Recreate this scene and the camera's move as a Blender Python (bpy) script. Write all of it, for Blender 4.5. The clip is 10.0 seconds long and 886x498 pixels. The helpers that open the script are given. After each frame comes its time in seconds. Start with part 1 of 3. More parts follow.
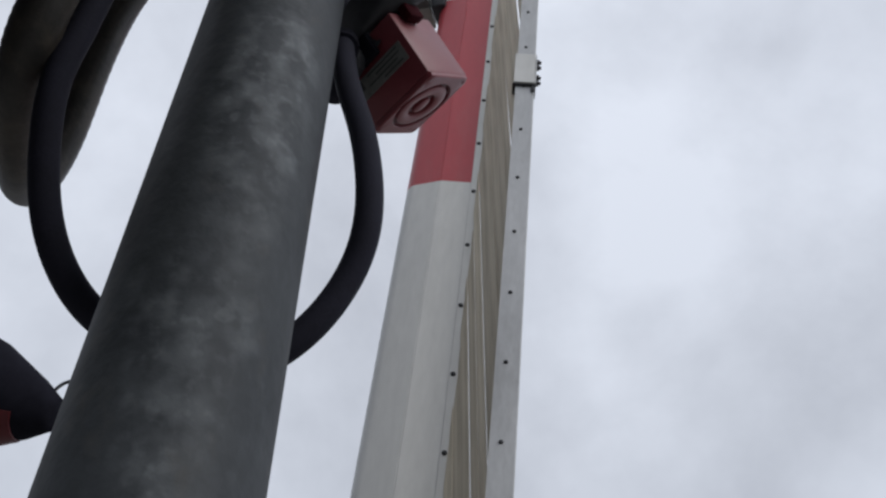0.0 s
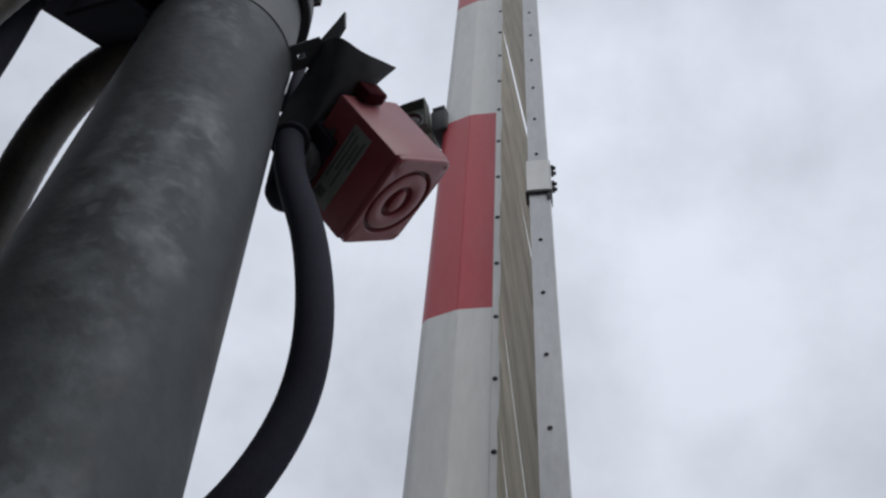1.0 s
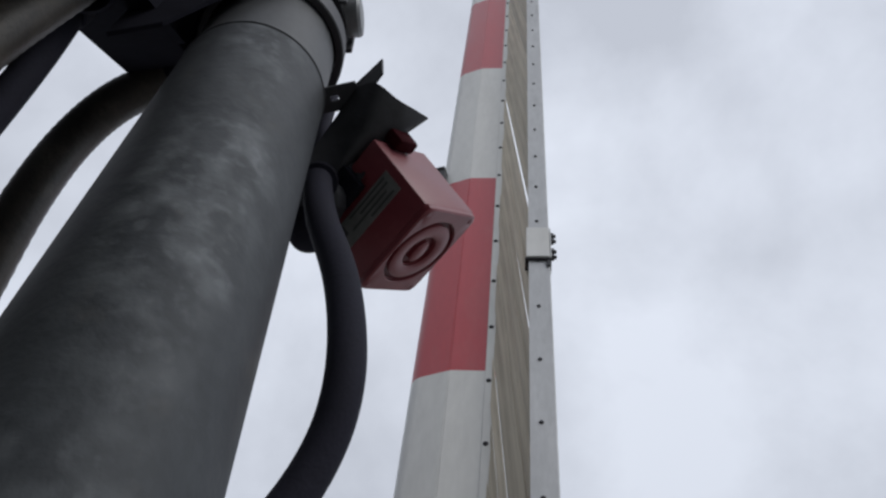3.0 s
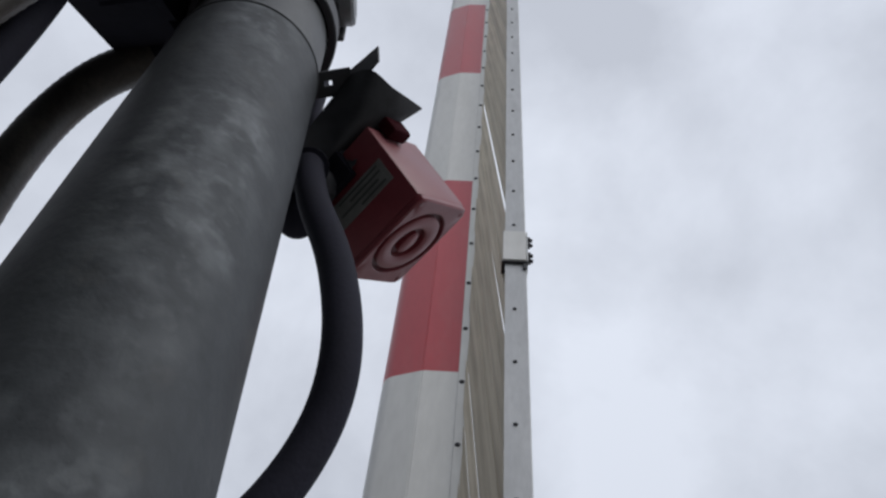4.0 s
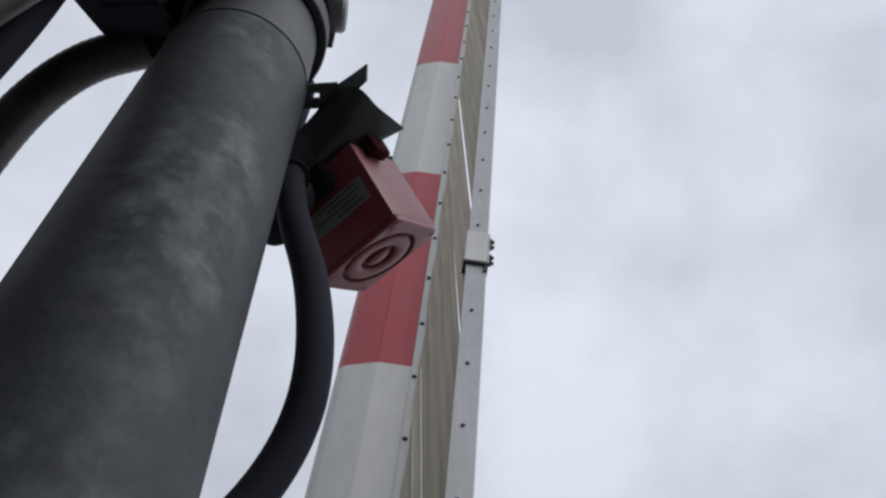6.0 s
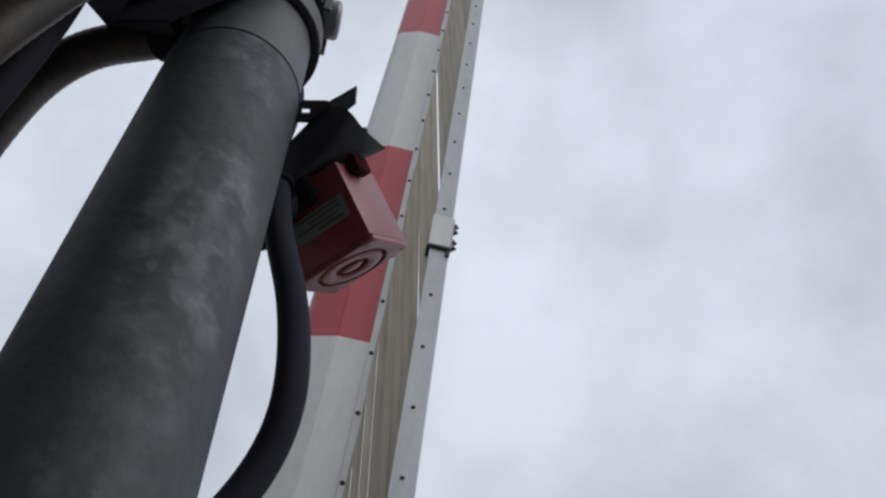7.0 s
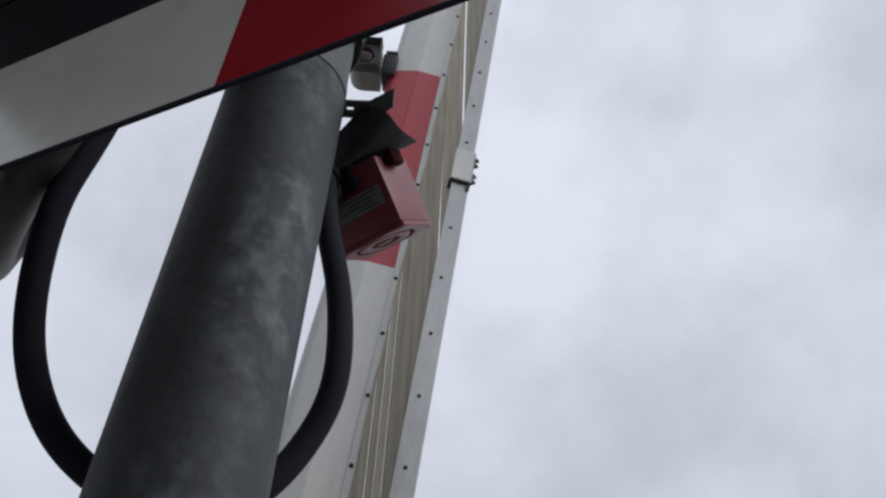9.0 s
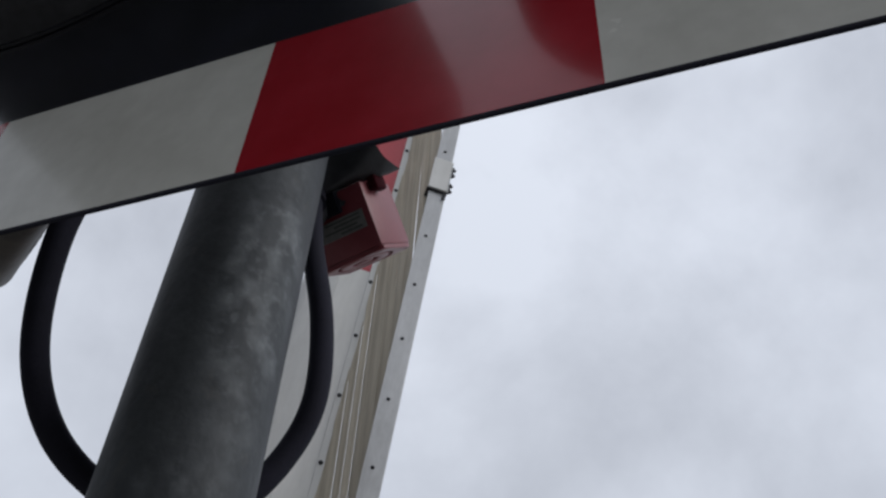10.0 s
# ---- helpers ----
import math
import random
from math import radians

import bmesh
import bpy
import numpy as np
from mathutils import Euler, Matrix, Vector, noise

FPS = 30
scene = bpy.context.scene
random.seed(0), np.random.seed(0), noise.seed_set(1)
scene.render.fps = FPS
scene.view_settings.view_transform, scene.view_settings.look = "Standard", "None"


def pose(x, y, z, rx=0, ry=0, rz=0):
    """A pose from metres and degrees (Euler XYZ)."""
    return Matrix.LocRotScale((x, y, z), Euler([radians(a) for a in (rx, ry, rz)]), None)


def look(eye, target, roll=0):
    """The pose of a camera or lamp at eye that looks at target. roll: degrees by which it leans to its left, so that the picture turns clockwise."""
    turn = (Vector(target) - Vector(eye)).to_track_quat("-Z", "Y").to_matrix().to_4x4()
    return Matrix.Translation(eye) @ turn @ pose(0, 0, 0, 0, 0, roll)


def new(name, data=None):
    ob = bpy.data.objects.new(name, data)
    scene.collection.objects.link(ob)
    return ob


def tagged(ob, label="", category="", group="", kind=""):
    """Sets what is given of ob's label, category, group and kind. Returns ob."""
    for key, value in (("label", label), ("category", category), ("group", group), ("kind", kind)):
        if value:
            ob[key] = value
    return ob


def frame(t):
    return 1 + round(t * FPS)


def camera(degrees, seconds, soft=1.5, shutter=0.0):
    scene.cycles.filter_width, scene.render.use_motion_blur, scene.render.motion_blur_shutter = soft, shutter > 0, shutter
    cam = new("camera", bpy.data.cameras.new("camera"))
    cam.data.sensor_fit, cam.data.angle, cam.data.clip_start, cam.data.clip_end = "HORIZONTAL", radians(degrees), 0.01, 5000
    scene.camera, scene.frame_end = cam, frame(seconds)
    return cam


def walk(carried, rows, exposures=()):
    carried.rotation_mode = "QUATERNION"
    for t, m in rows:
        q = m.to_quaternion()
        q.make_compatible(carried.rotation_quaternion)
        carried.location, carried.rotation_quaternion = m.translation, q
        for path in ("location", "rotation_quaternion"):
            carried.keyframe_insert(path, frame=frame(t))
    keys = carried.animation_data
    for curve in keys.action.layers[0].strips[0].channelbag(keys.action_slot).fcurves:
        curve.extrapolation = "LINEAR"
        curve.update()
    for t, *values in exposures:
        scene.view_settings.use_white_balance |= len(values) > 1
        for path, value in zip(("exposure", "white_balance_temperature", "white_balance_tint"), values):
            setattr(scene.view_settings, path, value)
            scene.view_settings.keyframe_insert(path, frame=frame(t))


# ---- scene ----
FOV = 52.98
PATH = [
    (0.0, 0.1836, -0.5079, 1.6, 134.481, -0.237, 0.0),
    (0.2, 0.1815, -0.4745, 1.6342, 138.6057, 0.4341, 1.8473),
    (0.5, 0.2102, -0.3732, 1.6998, 141.2098, 2.0607, 3.9633),
    (0.8, 0.23, -0.3147, 1.7422, 142.9719, 2.4899, 6.3741),
    (1.0, 0.2331, -0.3195, 1.7429, 144.6471, 1.9911, 7.4409),
    (1.2, 0.2263, -0.3218, 1.7357, 146.1529, 1.2887, 7.1747),
    (1.5, 0.2123, -0.3323, 1.7314, 147.0155, 1.3314, 6.1725),
    (2.0, 0.1886, -0.3421, 1.7412, 147.0418, 1.5998, 4.6671),
    (2.2, 0.1846, -0.332, 1.7434, 146.956, 1.4816, 3.7944),
    (3.3, 0.1823, -0.3, 1.7482, 149.5317, 0.8833, 2.0786),
    (3.5, 0.1781, -0.2936, 1.7451, 149.742, 1.2591, 1.3549),
    (4.0, 0.1575, -0.2879, 1.7503, 149.226, 1.9055, -0.7138),
    (4.5, 0.1522, -0.3147, 1.7465, 148.5399, 1.9728, -1.7434),
    (5.0, 0.1456, -0.3148, 1.7444, 147.7157, 1.771, -4.1299),
    (5.5, 0.1566, -0.3341, 1.7461, 147.4246, 1.7443, -4.8855),
    (5.7, 0.155, -0.3411, 1.7447, 147.3429, 1.5953, -5.2043),
    (6.8, 0.1053, -0.4061, 1.7387, 144.7703, 0.864, -11.9517),
    (7.0, 0.1157, -0.4517, 1.7238, 143.3616, 0.552, -12.4645),
    (7.2, 0.1471, -0.5212, 1.714, 141.7898, -0.0825, -12.4105),
    (7.4, 0.1471, -0.5941, 1.7085, 140.0099, -0.3502, -12.2481),
    (7.5, 0.1316, -0.6209, 1.707, 139.41, -0.251, -12.341),
    (7.7, 0.095, -0.6738, 1.7073, 138.564, -0.046, -12.633),
    (8.0, 0.0453, -0.7021, 1.7068, 137.683, 0.531, -13.562),
    (8.2, 0.0369, -0.694, 1.6968, 137.0927, -0.0921, -14.4638),
    (8.5, 0.0513, -0.6845, 1.6844, 135.827, -1.209, -14.756),
    (9.0, 0.0662, -0.6673, 1.676, 134.605, -2.161, -13.608),
    (9.5, 0.0563, -0.6863, 1.6716, 134.813, -2.716, -13.659),
    (9.8, 0.036, -0.7283, 1.6545, 134.986, -2.631, -14.454),
    (10.0, 0.0355, -0.7553, 1.6631, 133.5124, -2.9019, -16.955),
]
cam = camera(FOV, 10.0, soft=2.5)
walk(cam, [(t, pose(x, y, z, rx, ry, rz)) for t, x, y, z, rx, ry, rz in PATH],
     exposures=[(0.0, 0.0), (6.8, 0.0), (7.5, -0.12), (8.1, -0.02), (8.8, 0.0), (10.0, 0.0)])

# ---- world: thin overcast ----
world = bpy.data.worlds.new("sky")
scene.world = world
world.use_nodes = True
wn, wl = world.node_tree.nodes, world.node_tree.links
wn.clear()
w_out = wn.new("ShaderNodeOutputWorld")
w_bg = wn.new("ShaderNodeBackground")
w_sky = wn.new("ShaderNodeTexSky")
w_sky.sky_type = "NISHITA"
w_sky.sun_disc = False
w_sky.sun_elevation = radians(34)
w_sky.sun_rotation = radians(128)
w_gain = wn.new("ShaderNodeVectorMath")
w_gain.operation = "SCALE"
w_gain.inputs["Scale"].default_value = 0.012
w_co = wn.new("ShaderNodeTexCoord")
w_map = wn.new("ShaderNodeMapping")
w_map.inputs["Scale"].default_value = (1.0, 1.0, 0.9)
w_map.inputs["Location"].default_value = (0.35, 0.2, 0.0)
w_n1 = wn.new("ShaderNodeTexNoise")
w_n1.inputs["Scale"].default_value = 3.0
w_n1.inputs["Detail"].default_value = 6.0
w_n1.inputs["Roughness"].default_value = 0.55
w_n1.inputs["Distortion"].default_value = 0.1
w_ramp = wn.new("ShaderNodeValToRGB")
w_ramp.color_ramp.elements[0].position = 0.33
w_ramp.color_ramp.elements[0].color = (0.475, 0.502, 0.565, 1)
w_ramp.color_ramp.elements[1].position = 0.66
w_ramp.color_ramp.elements[1].color = (0.695, 0.735, 0.82, 1)
w_add = wn.new("ShaderNodeVectorMath")
w_add.operation = "ADD"
w_bg.inputs["Strength"].default_value = 1.0
wl.new(w_co.outputs["Generated"], w_map.inputs["Vector"])
wl.new(w_map.outputs["Vector"], w_n1.inputs["Vector"])
# broad thin and thick places in the cloud deck: direction, width in degrees, change
cloud = w_n1.outputs["Fac"]
for way, width, change in (((0.171, 0.482, 0.859), 12, 0.11), ((0.343, 0.375, 0.861), 9, 0.10), ((0.232, 0.647, 0.726), 8, 0.10),
                           ((0.344, 0.527, 0.777), 10, -0.07), ((0.255, 0.285, 0.924), 14, -0.05), ((0.587, 0.578, 0.567), 11, 0.11)):
    w_near = wn.new("ShaderNodeVectorMath")
    w_near.operation = "DOT_PRODUCT"
    w_near.inputs[1].default_value = Vector(way).normalized()
    w_soft = wn.new("ShaderNodeMapRange")
    w_soft.interpolation_type = "SMOOTHERSTEP"
    w_soft.inputs["From Min"].default_value, w_soft.inputs["From Max"].default_value = math.cos(radians(width)), 1.0
    w_soft.inputs["To Min"].default_value, w_soft.inputs["To Max"].default_value = 0.0, change
    w_sum = wn.new("ShaderNodeMath")
    w_sum.operation = "ADD"
    wl.new(w_co.outputs["Generated"], w_near.inputs[0])
    wl.new(w_near.outputs["Value"], w_soft.inputs["Value"])
    wl.new(cloud, w_sum.inputs[0])
    wl.new(w_soft.outputs["Result"], w_sum.inputs[1])
    cloud = w_sum.outputs["Value"]
wl.new(cloud, w_ramp.inputs["Fac"])
wl.new(w_sky.outputs["Color"], w_gain.inputs[0])
wl.new(w_ramp.outputs["Color"], w_add.inputs[0])
wl.new(w_gain.outputs["Vector"], w_add.inputs[1])
w_dot = wn.new("ShaderNodeVectorMath")
w_dot.operation = "DOT_PRODUCT"
w_dot.inputs[1].default_value = (0.80, 0.46, 0.40)
w_rise = wn.new("ShaderNodeMapRange")
w_rise.inputs["From Min"].default_value, w_rise.inputs["From Max"].default_value = -0.8, 0.16
w_rise.inputs["To Min"].default_value, w_rise.inputs["To Max"].default_value = 0.32, 1.03
w_shade = wn.new("ShaderNodeVectorMath")
w_shade.operation = "SCALE"
wl.new(w_co.outputs["Generated"], w_dot.inputs[0])
wl.new(w_dot.outputs["Value"], w_rise.inputs["Value"])
wl.new(w_add.outputs["Vector"], w_shade.inputs[0])
w_sep = wn.new("ShaderNodeSeparateXYZ")
w_high = wn.new("ShaderNodeMapRange")
w_high.inputs["From Min"].default_value, w_high.inputs["From Max"].default_value = 0.50, 0.88
w_high.inputs["To Min"].default_value, w_high.inputs["To Max"].default_value = 0.91, 1.08
w_mul = wn.new("ShaderNodeMath")
w_mul.operation = "MULTIPLY"
wl.new(w_co.outputs["Generated"], w_sep.inputs["Vector"])
wl.new(w_sep.outputs["Z"], w_high.inputs["Value"])
wl.new(w_rise.outputs["Result"], w_mul.inputs[0])
wl.new(w_high.outputs["Result"], w_mul.inputs[1])
wl.new(w_mul.outputs["Value"], w_shade.inputs["Scale"])
wl.new(w_shade.outputs["Vector"], w_bg.inputs["Color"])
wl.new(w_bg.outputs["Background"], w_out.inputs["Surface"])

sun_data = bpy.data.lights.new("sun", "SUN")
sun_data.energy = 0.88
sun_data.angle = radians(35)
sun_data.color = (1.0, 0.985, 0.965)
sun = new("sun", sun_data)
sun.matrix_world = look((6.6, -5.2, 5.8), (0, 0, 0))


# ---- materials ----
def material(name, base, rough, metal=0.0, dark=None, scale=20.0, amount=0.5, fine=200.0, bump=0.1, coat=0.0, dirt=None, dirt_scale=6.0, dirt_amount=0.0, stretch=(1, 1, 1), rough_var=0.12, vary=0.0):
    """Painted, metal or plastic surface: a base colour broken up at two scales, stains, and fine relief."""
    m = bpy.data.materials.new(name)
    m.use_nodes = True
    n, l = m.node_tree.nodes, m.node_tree.links
    b = n["Principled BSDF"]
    co = n.new("ShaderNodeTexCoord")
    mp = n.new("ShaderNodeMapping")
    mp.inputs["Scale"].default_value = stretch
    l.new(co.outputs["Object"], mp.inputs["Vector"])

    def tex(sc, detail, rg):
        t = n.new("ShaderNodeTexNoise")
        t.inputs["Scale"].default_value = sc
        t.inputs["Detail"].default_value = detail
        t.inputs["Roughness"].default_value = rg
        l.new(mp.outputs["Vector"], t.inputs["Vector"])
        return t
    big, small = tex(scale, 5, 0.6), tex(fine, 3, 0.6)
    ramp = n.new("ShaderNodeValToRGB")
    ramp.color_ramp.elements[0].position, ramp.color_ramp.elements[1].position = 0.35, 0.68
    ramp.color_ramp.elements[0].color = (*(dark or [c * 0.7 for c in base]), 1)
    ramp.color_ramp.elements[1].color = (*base, 1)
    l.new(big.outputs["Fac"], ramp.inputs["Fac"])
    mix = n.new("ShaderNodeMix")
    mix.data_type, mix.blend_type = "RGBA", "MULTIPLY"
    mix.inputs["Factor"].default_value = amount * 0.6
    grain = n.new("ShaderNodeValToRGB")
    grain.color_ramp.elements[0].position, grain.color_ramp.elements[1].position = 0.3, 0.7
    grain.color_ramp.elements[0].color = (0.55, 0.55, 0.55, 1)
    l.new(small.outputs["Fac"], grain.inputs["Fac"])
    l.new(ramp.outputs["Color"], mix.inputs[6])
    l.new(grain.outputs["Color"], mix.inputs[7])
    colour = mix.outputs[2]
    if dirt:
        st = tex(dirt_scale, 6, 0.68)
        dr = n.new("ShaderNodeValToRGB")
        dr.color_ramp.elements[0].position, dr.color_ramp.elements[1].position = 0.5, 0.72
        dr.color_ramp.elements[0].color = (0, 0, 0, 1)
        dr.color_ramp.elements[1].color = (dirt_amount,) * 3 + (1,)
        l.new(st.outputs["Fac"], dr.inputs["Fac"])
        dm = n.new("ShaderNodeMix")
        dm.data_type = "RGBA"
        l.new(dr.outputs["Color"], dm.inputs["Factor"])
        l.new(colour, dm.inputs[6])
        dm.inputs[7].default_value = (*dirt, 1)
        colour = dm.outputs[2]
    if vary:
        info = n.new("ShaderNodeObjectInfo")
        vr = n.new("ShaderNodeMapRange")
        vr.inputs["To Min"].default_value, vr.inputs["To Max"].default_value = 1 - vary, 1 + vary
        l.new(info.outputs["Random"], vr.inputs["Value"])
        vm = n.new("ShaderNodeVectorMath")
        vm.operation = "SCALE"
        l.new(colour, vm.inputs[0])
        l.new(vr.outputs["Result"], vm.inputs["Scale"])
        colour = vm.outputs["Vector"]
    l.new(colour, b.inputs["Base Color"])
    rr = n.new("ShaderNodeMapRange")
    rr.inputs["To Min"].default_value, rr.inputs["To Max"].default_value = max(rough - rough_var, 0.03), min(rough + rough_var, 1)
    l.new(big.outputs["Fac"], rr.inputs["Value"])
    l.new(rr.outputs["Result"], b.inputs["Roughness"])
    b.inputs["Metallic"].default_value = metal
    b.inputs["Coat Weight"].default_value = coat
    b.inputs["Coat Roughness"].default_value = 0.06
    if name == "black_rubber":
        b.inputs["Specular IOR Level"].default_value = 0.12
    if name in ("matte_black_paint", "very_dark_red"):
        b.inputs["Specular IOR Level"].default_value = 0.03
    if name == "red_plastic_case":
        b.inputs["Sheen Weight"].default_value = 0.22
        b.inputs["Sheen Roughness"].default_value = 0.4
        b.inputs["Specular IOR Level"].default_value = 0.75
    if bump:
        bp = n.new("ShaderNodeBump")
        bp.inputs["Strength"].default_value = bump
        bp.inputs["Distance"].default_value = 0.002
        l.new(small.outputs["Fac"], bp.inputs["Height"])
        l.new(bp.outputs["Normal"], b.inputs["Normal"])
    return m



def zinc_material():
    """Old galvanising: dull grey, clouded, with clusters of pale blotches and a faint spangle."""
    m = bpy.data.materials.new("galvanised_steel")
    m.use_nodes = True
    n, l = m.node_tree.nodes, m.node_tree.links
    bsdf = n["Principled BSDF"]
    co = n.new("ShaderNodeTexCoord")

    def noise_tex(scale, detail, rough, stretch):
        mp = n.new("ShaderNodeMapping")
        mp.inputs["Scale"].default_value = (1, 1, stretch)
        l.new(co.outputs["Object"], mp.inputs["Vector"])
        t = n.new("ShaderNodeTexNoise")
        t.inputs["Scale"].default_value = scale
        t.inputs["Detail"].default_value = detail
        t.inputs["Roughness"].default_value = rough
        l.new(mp.outputs["Vector"], t.inputs["Vector"])
        return t.outputs["Fac"]

    def step(value, lo, hi, a, c):
        r = n.new("ShaderNodeValToRGB")
        r.color_ramp.elements[0].position, r.color_ramp.elements[1].position = lo, hi
        r.color_ramp.elements[0].color, r.color_ramp.elements[1].color = (*a, 1), (*c, 1)
        l.new(value, r.inputs["Fac"])
        return r.outputs["Color"]

    def mix(kind, fac, a, c):
        x = n.new("ShaderNodeMix")
        x.data_type, x.blend_type = "RGBA", kind
        if isinstance(fac, float):
            x.inputs["Factor"].default_value = fac
        else:
            l.new(fac, x.inputs["Factor"])
        l.new(a, x.inputs[6])
        if isinstance(c, tuple):
            x.inputs[7].default_value = (*c, 1)
        else:
            l.new(c, x.inputs[7])
        return x.outputs[2]
    black, white = (0, 0, 0), (1, 1, 1)
    cloud = step(noise_tex(15, 4, 0.55, 0.5), 0.32, 0.70, (0.032, 0.036, 0.041), (0.056, 0.062, 0.068))
    blot = mix("ADD", 0.45, step(noise_tex(36, 2, 0.45, 0.9), 0.44, 0.74, black, white), step(noise_tex(95, 2, 0.45, 0.9), 0.54, 0.70, black, white))
    # the pale clusters keep to one side of the tube
    side = n.new("ShaderNodeVectorMath")
    side.operation = "DOT_PRODUCT"
    side.inputs[1].default_value = (0.50 / 0.07, -0.866 / 0.07, 0.0)
    l.new(co.outputs["Object"], side.inputs[0])
    lobe = n.new("ShaderNodeMapRange")
    lobe.inputs["From Min"].default_value, lobe.inputs["From Max"].default_value = 0.76, 1.0
    lobe.inputs["To Min"].default_value, lobe.inputs["To Max"].default_value = -0.10, 0.15
    l.new(side.outputs["Value"], lobe.inputs["Value"])
    gsum = n.new("ShaderNodeMath")
    gsum.operation = "ADD"
    l.new(noise_tex(11, 3, 0.5, 0.5), gsum.inputs[0])
    l.new(lobe.outputs["Result"], gsum.inputs[1])
    group = step(gsum.outputs["Value"], 0.44, 0.66, (0.04, 0.04, 0.04), (0.9, 0.9, 0.9))
    both = mix("MULTIPLY", 1.0, blot, group)
    colour = mix("MIX", both, cloud, (0.16, 0.173, 0.183))
    sp = n.new("ShaderNodeTexVoronoi")
    sp.inputs["Scale"].default_value = 150
    l.new(co.outputs["Object"], sp.inputs["Vector"])
    colour = mix("MULTIPLY", 0.55, colour, step(sp.outputs["Color"], 0.1, 0.9, (0.72, 0.72, 0.72), (1.0, 1.0, 1.0)))
    brown = step(noise_tex(24, 4, 0.6, 0.6), 0.58, 0.74, black, (0.4, 0.4, 0.4))
    colour = mix("MIX", brown, colour, (0.10, 0.092, 0.08))
    l.new(colour, bsdf.inputs["Base Color"])
    rr = n.new("ShaderNodeMapRange")
    rr.inputs["To Min"].default_value, rr.inputs["To Max"].default_value = 0.70, 0.52
    l.new(noise_tex(44, 4, 0.6, 0.6), rr.inputs["Value"])
    l.new(rr.outputs["Result"], bsdf.inputs["Roughness"])
    bsdf.inputs["Metallic"].default_value = 0.1
    bsdf.inputs["Specular IOR Level"].default_value = 0.35
    bp = n.new("ShaderNodeBump")
    bp.inputs["Strength"].default_value = 0.4
    bp.inputs["Distance"].default_value = 0.003
    l.new(noise_tex(58, 4, 0.55, 0.8), bp.inputs["Height"])
    l.new(bp.outputs["Normal"], bsdf.inputs["Normal"])
    return m


ZINC = zinc_material()
CAP = material("pale_zinc_cap", (0.30, 0.31, 0.32), 0.45, 0.3, (0.22, 0.23, 0.24), 40, 0.4, 250, 0.08)
ZINC_PALE = material("pale_zinc", (0.105, 0.11, 0.116), 0.55, 0.1, (0.07, 0.074, 0.079), 22, 0.5, 120, 0.1, stretch=(1, 1, 0.5))
ZINC_DARK = material("weathered_zinc", (0.16, 0.17, 0.18), 0.55, 0.3, (0.09, 0.095, 0.1), 40, 0.5, 250, 0.12)
WHITE = material("white_boom_paint", (0.85, 0.85, 0.82), 0.42, 0, (0.79, 0.79, 0.77), 5, 0.25, 90, 0.04, dirt=(0.5, 0.5, 0.47), dirt_scale=7, dirt_amount=0.35, stretch=(1, 1, 0.25))
RED_FILM = material("faded_red_film", (0.58, 0.078, 0.095), 0.38, 0, (0.52, 0.06, 0.075), 6, 0.25, 110, 0.04, dirt=(0.5, 0.16, 0.16), dirt_scale=9, dirt_amount=0.4, stretch=(1, 1, 0.3))
RAIL = material("mill_aluminium", (0.66, 0.67, 0.68), 0.45, 0.1, (0.55, 0.56, 0.57), 14, 0.4, 160, 0.06, dirt=(0.3, 0.3, 0.3), dirt_scale=16, dirt_amount=0.5, stretch=(1, 1, 0.3))
SLAT = material("aged_cream_slat", (0.77, 0.69, 0.545), 0.55, 0, (0.61, 0.54, 0.42), 95, 0.5, 300, 0.08, dirt=(0.30, 0.26, 0.19), dirt_scale=120, dirt_amount=0.6, stretch=(1, 1, 0.03), vary=0.16)
RIVET = material("dark_rivet", (0.07, 0.07, 0.075), 0.5, 0.6, bump=0.05)
RUBBER = material("black_rubber", (0.030, 0.030, 0.045), 0.8, 0, (0.024, 0.024, 0.035), 30, 0.5, 300, 0.2)
HOSE = material("worn_brown_hose", (0.085, 0.076, 0.064), 0.5, 0, (0.042, 0.038, 0.035), 14, 0.6, 220, 0.25, dirt=(0.16, 0.135, 0.10), dirt_scale=18, dirt_amount=0.5)
MATTE = material("matte_black_paint", (0.020, 0.020, 0.028), 0.9, 0, (0.014, 0.014, 0.020), 30, 0.4, 200, 0.05)
BLACK = material("black_coated_metal", (0.046, 0.047, 0.054), 0.5, 0, (0.035, 0.036, 0.042), 20, 0.4, 200, 0.08)
RED_CASE = material("red_plastic_case", (0.25, 0.036, 0.05), 0.46, 0, (0.205, 0.022, 0.034), 18, 0.3, 260, 0.06, dirt=(0.36, 0.09, 0.10), dirt_scale=24, dirt_amount=0.4)
LOCK_RED = material("very_dark_red", (0.06, 0.011, 0.016), 0.75, bump=0.1)
RED_DARK = material("dark_red_shell_and_shade", (0.16, 0.018, 0.024), 0.5, bump=0.05)
LABEL = material("weathered_label", (0.27, 0.275, 0.265), 0.5, 0, (0.19, 0.195, 0.185), 60, 0.4, 300, 0.03)
INK = material("faded_ink", (0.11, 0.11, 0.108), 0.5, bump=0)
BRACKET = material("dark_bracket_steel", (0.068, 0.07, 0.078), 0.55, 0.1, (0.045, 0.046, 0.052), 50, 0.5, 300, 0.15)
BOARD_BLACK = material("gloss_black_board", (0.020, 0.021, 0.032), 0.16, 0, (0.01, 0.011, 0.014), 12, 0.3, 60, 0.0, coat=0.5, dirt=(0.03, 0.03, 0.032), dirt_scale=14, dirt_amount=0.3, rough_var=0.05)
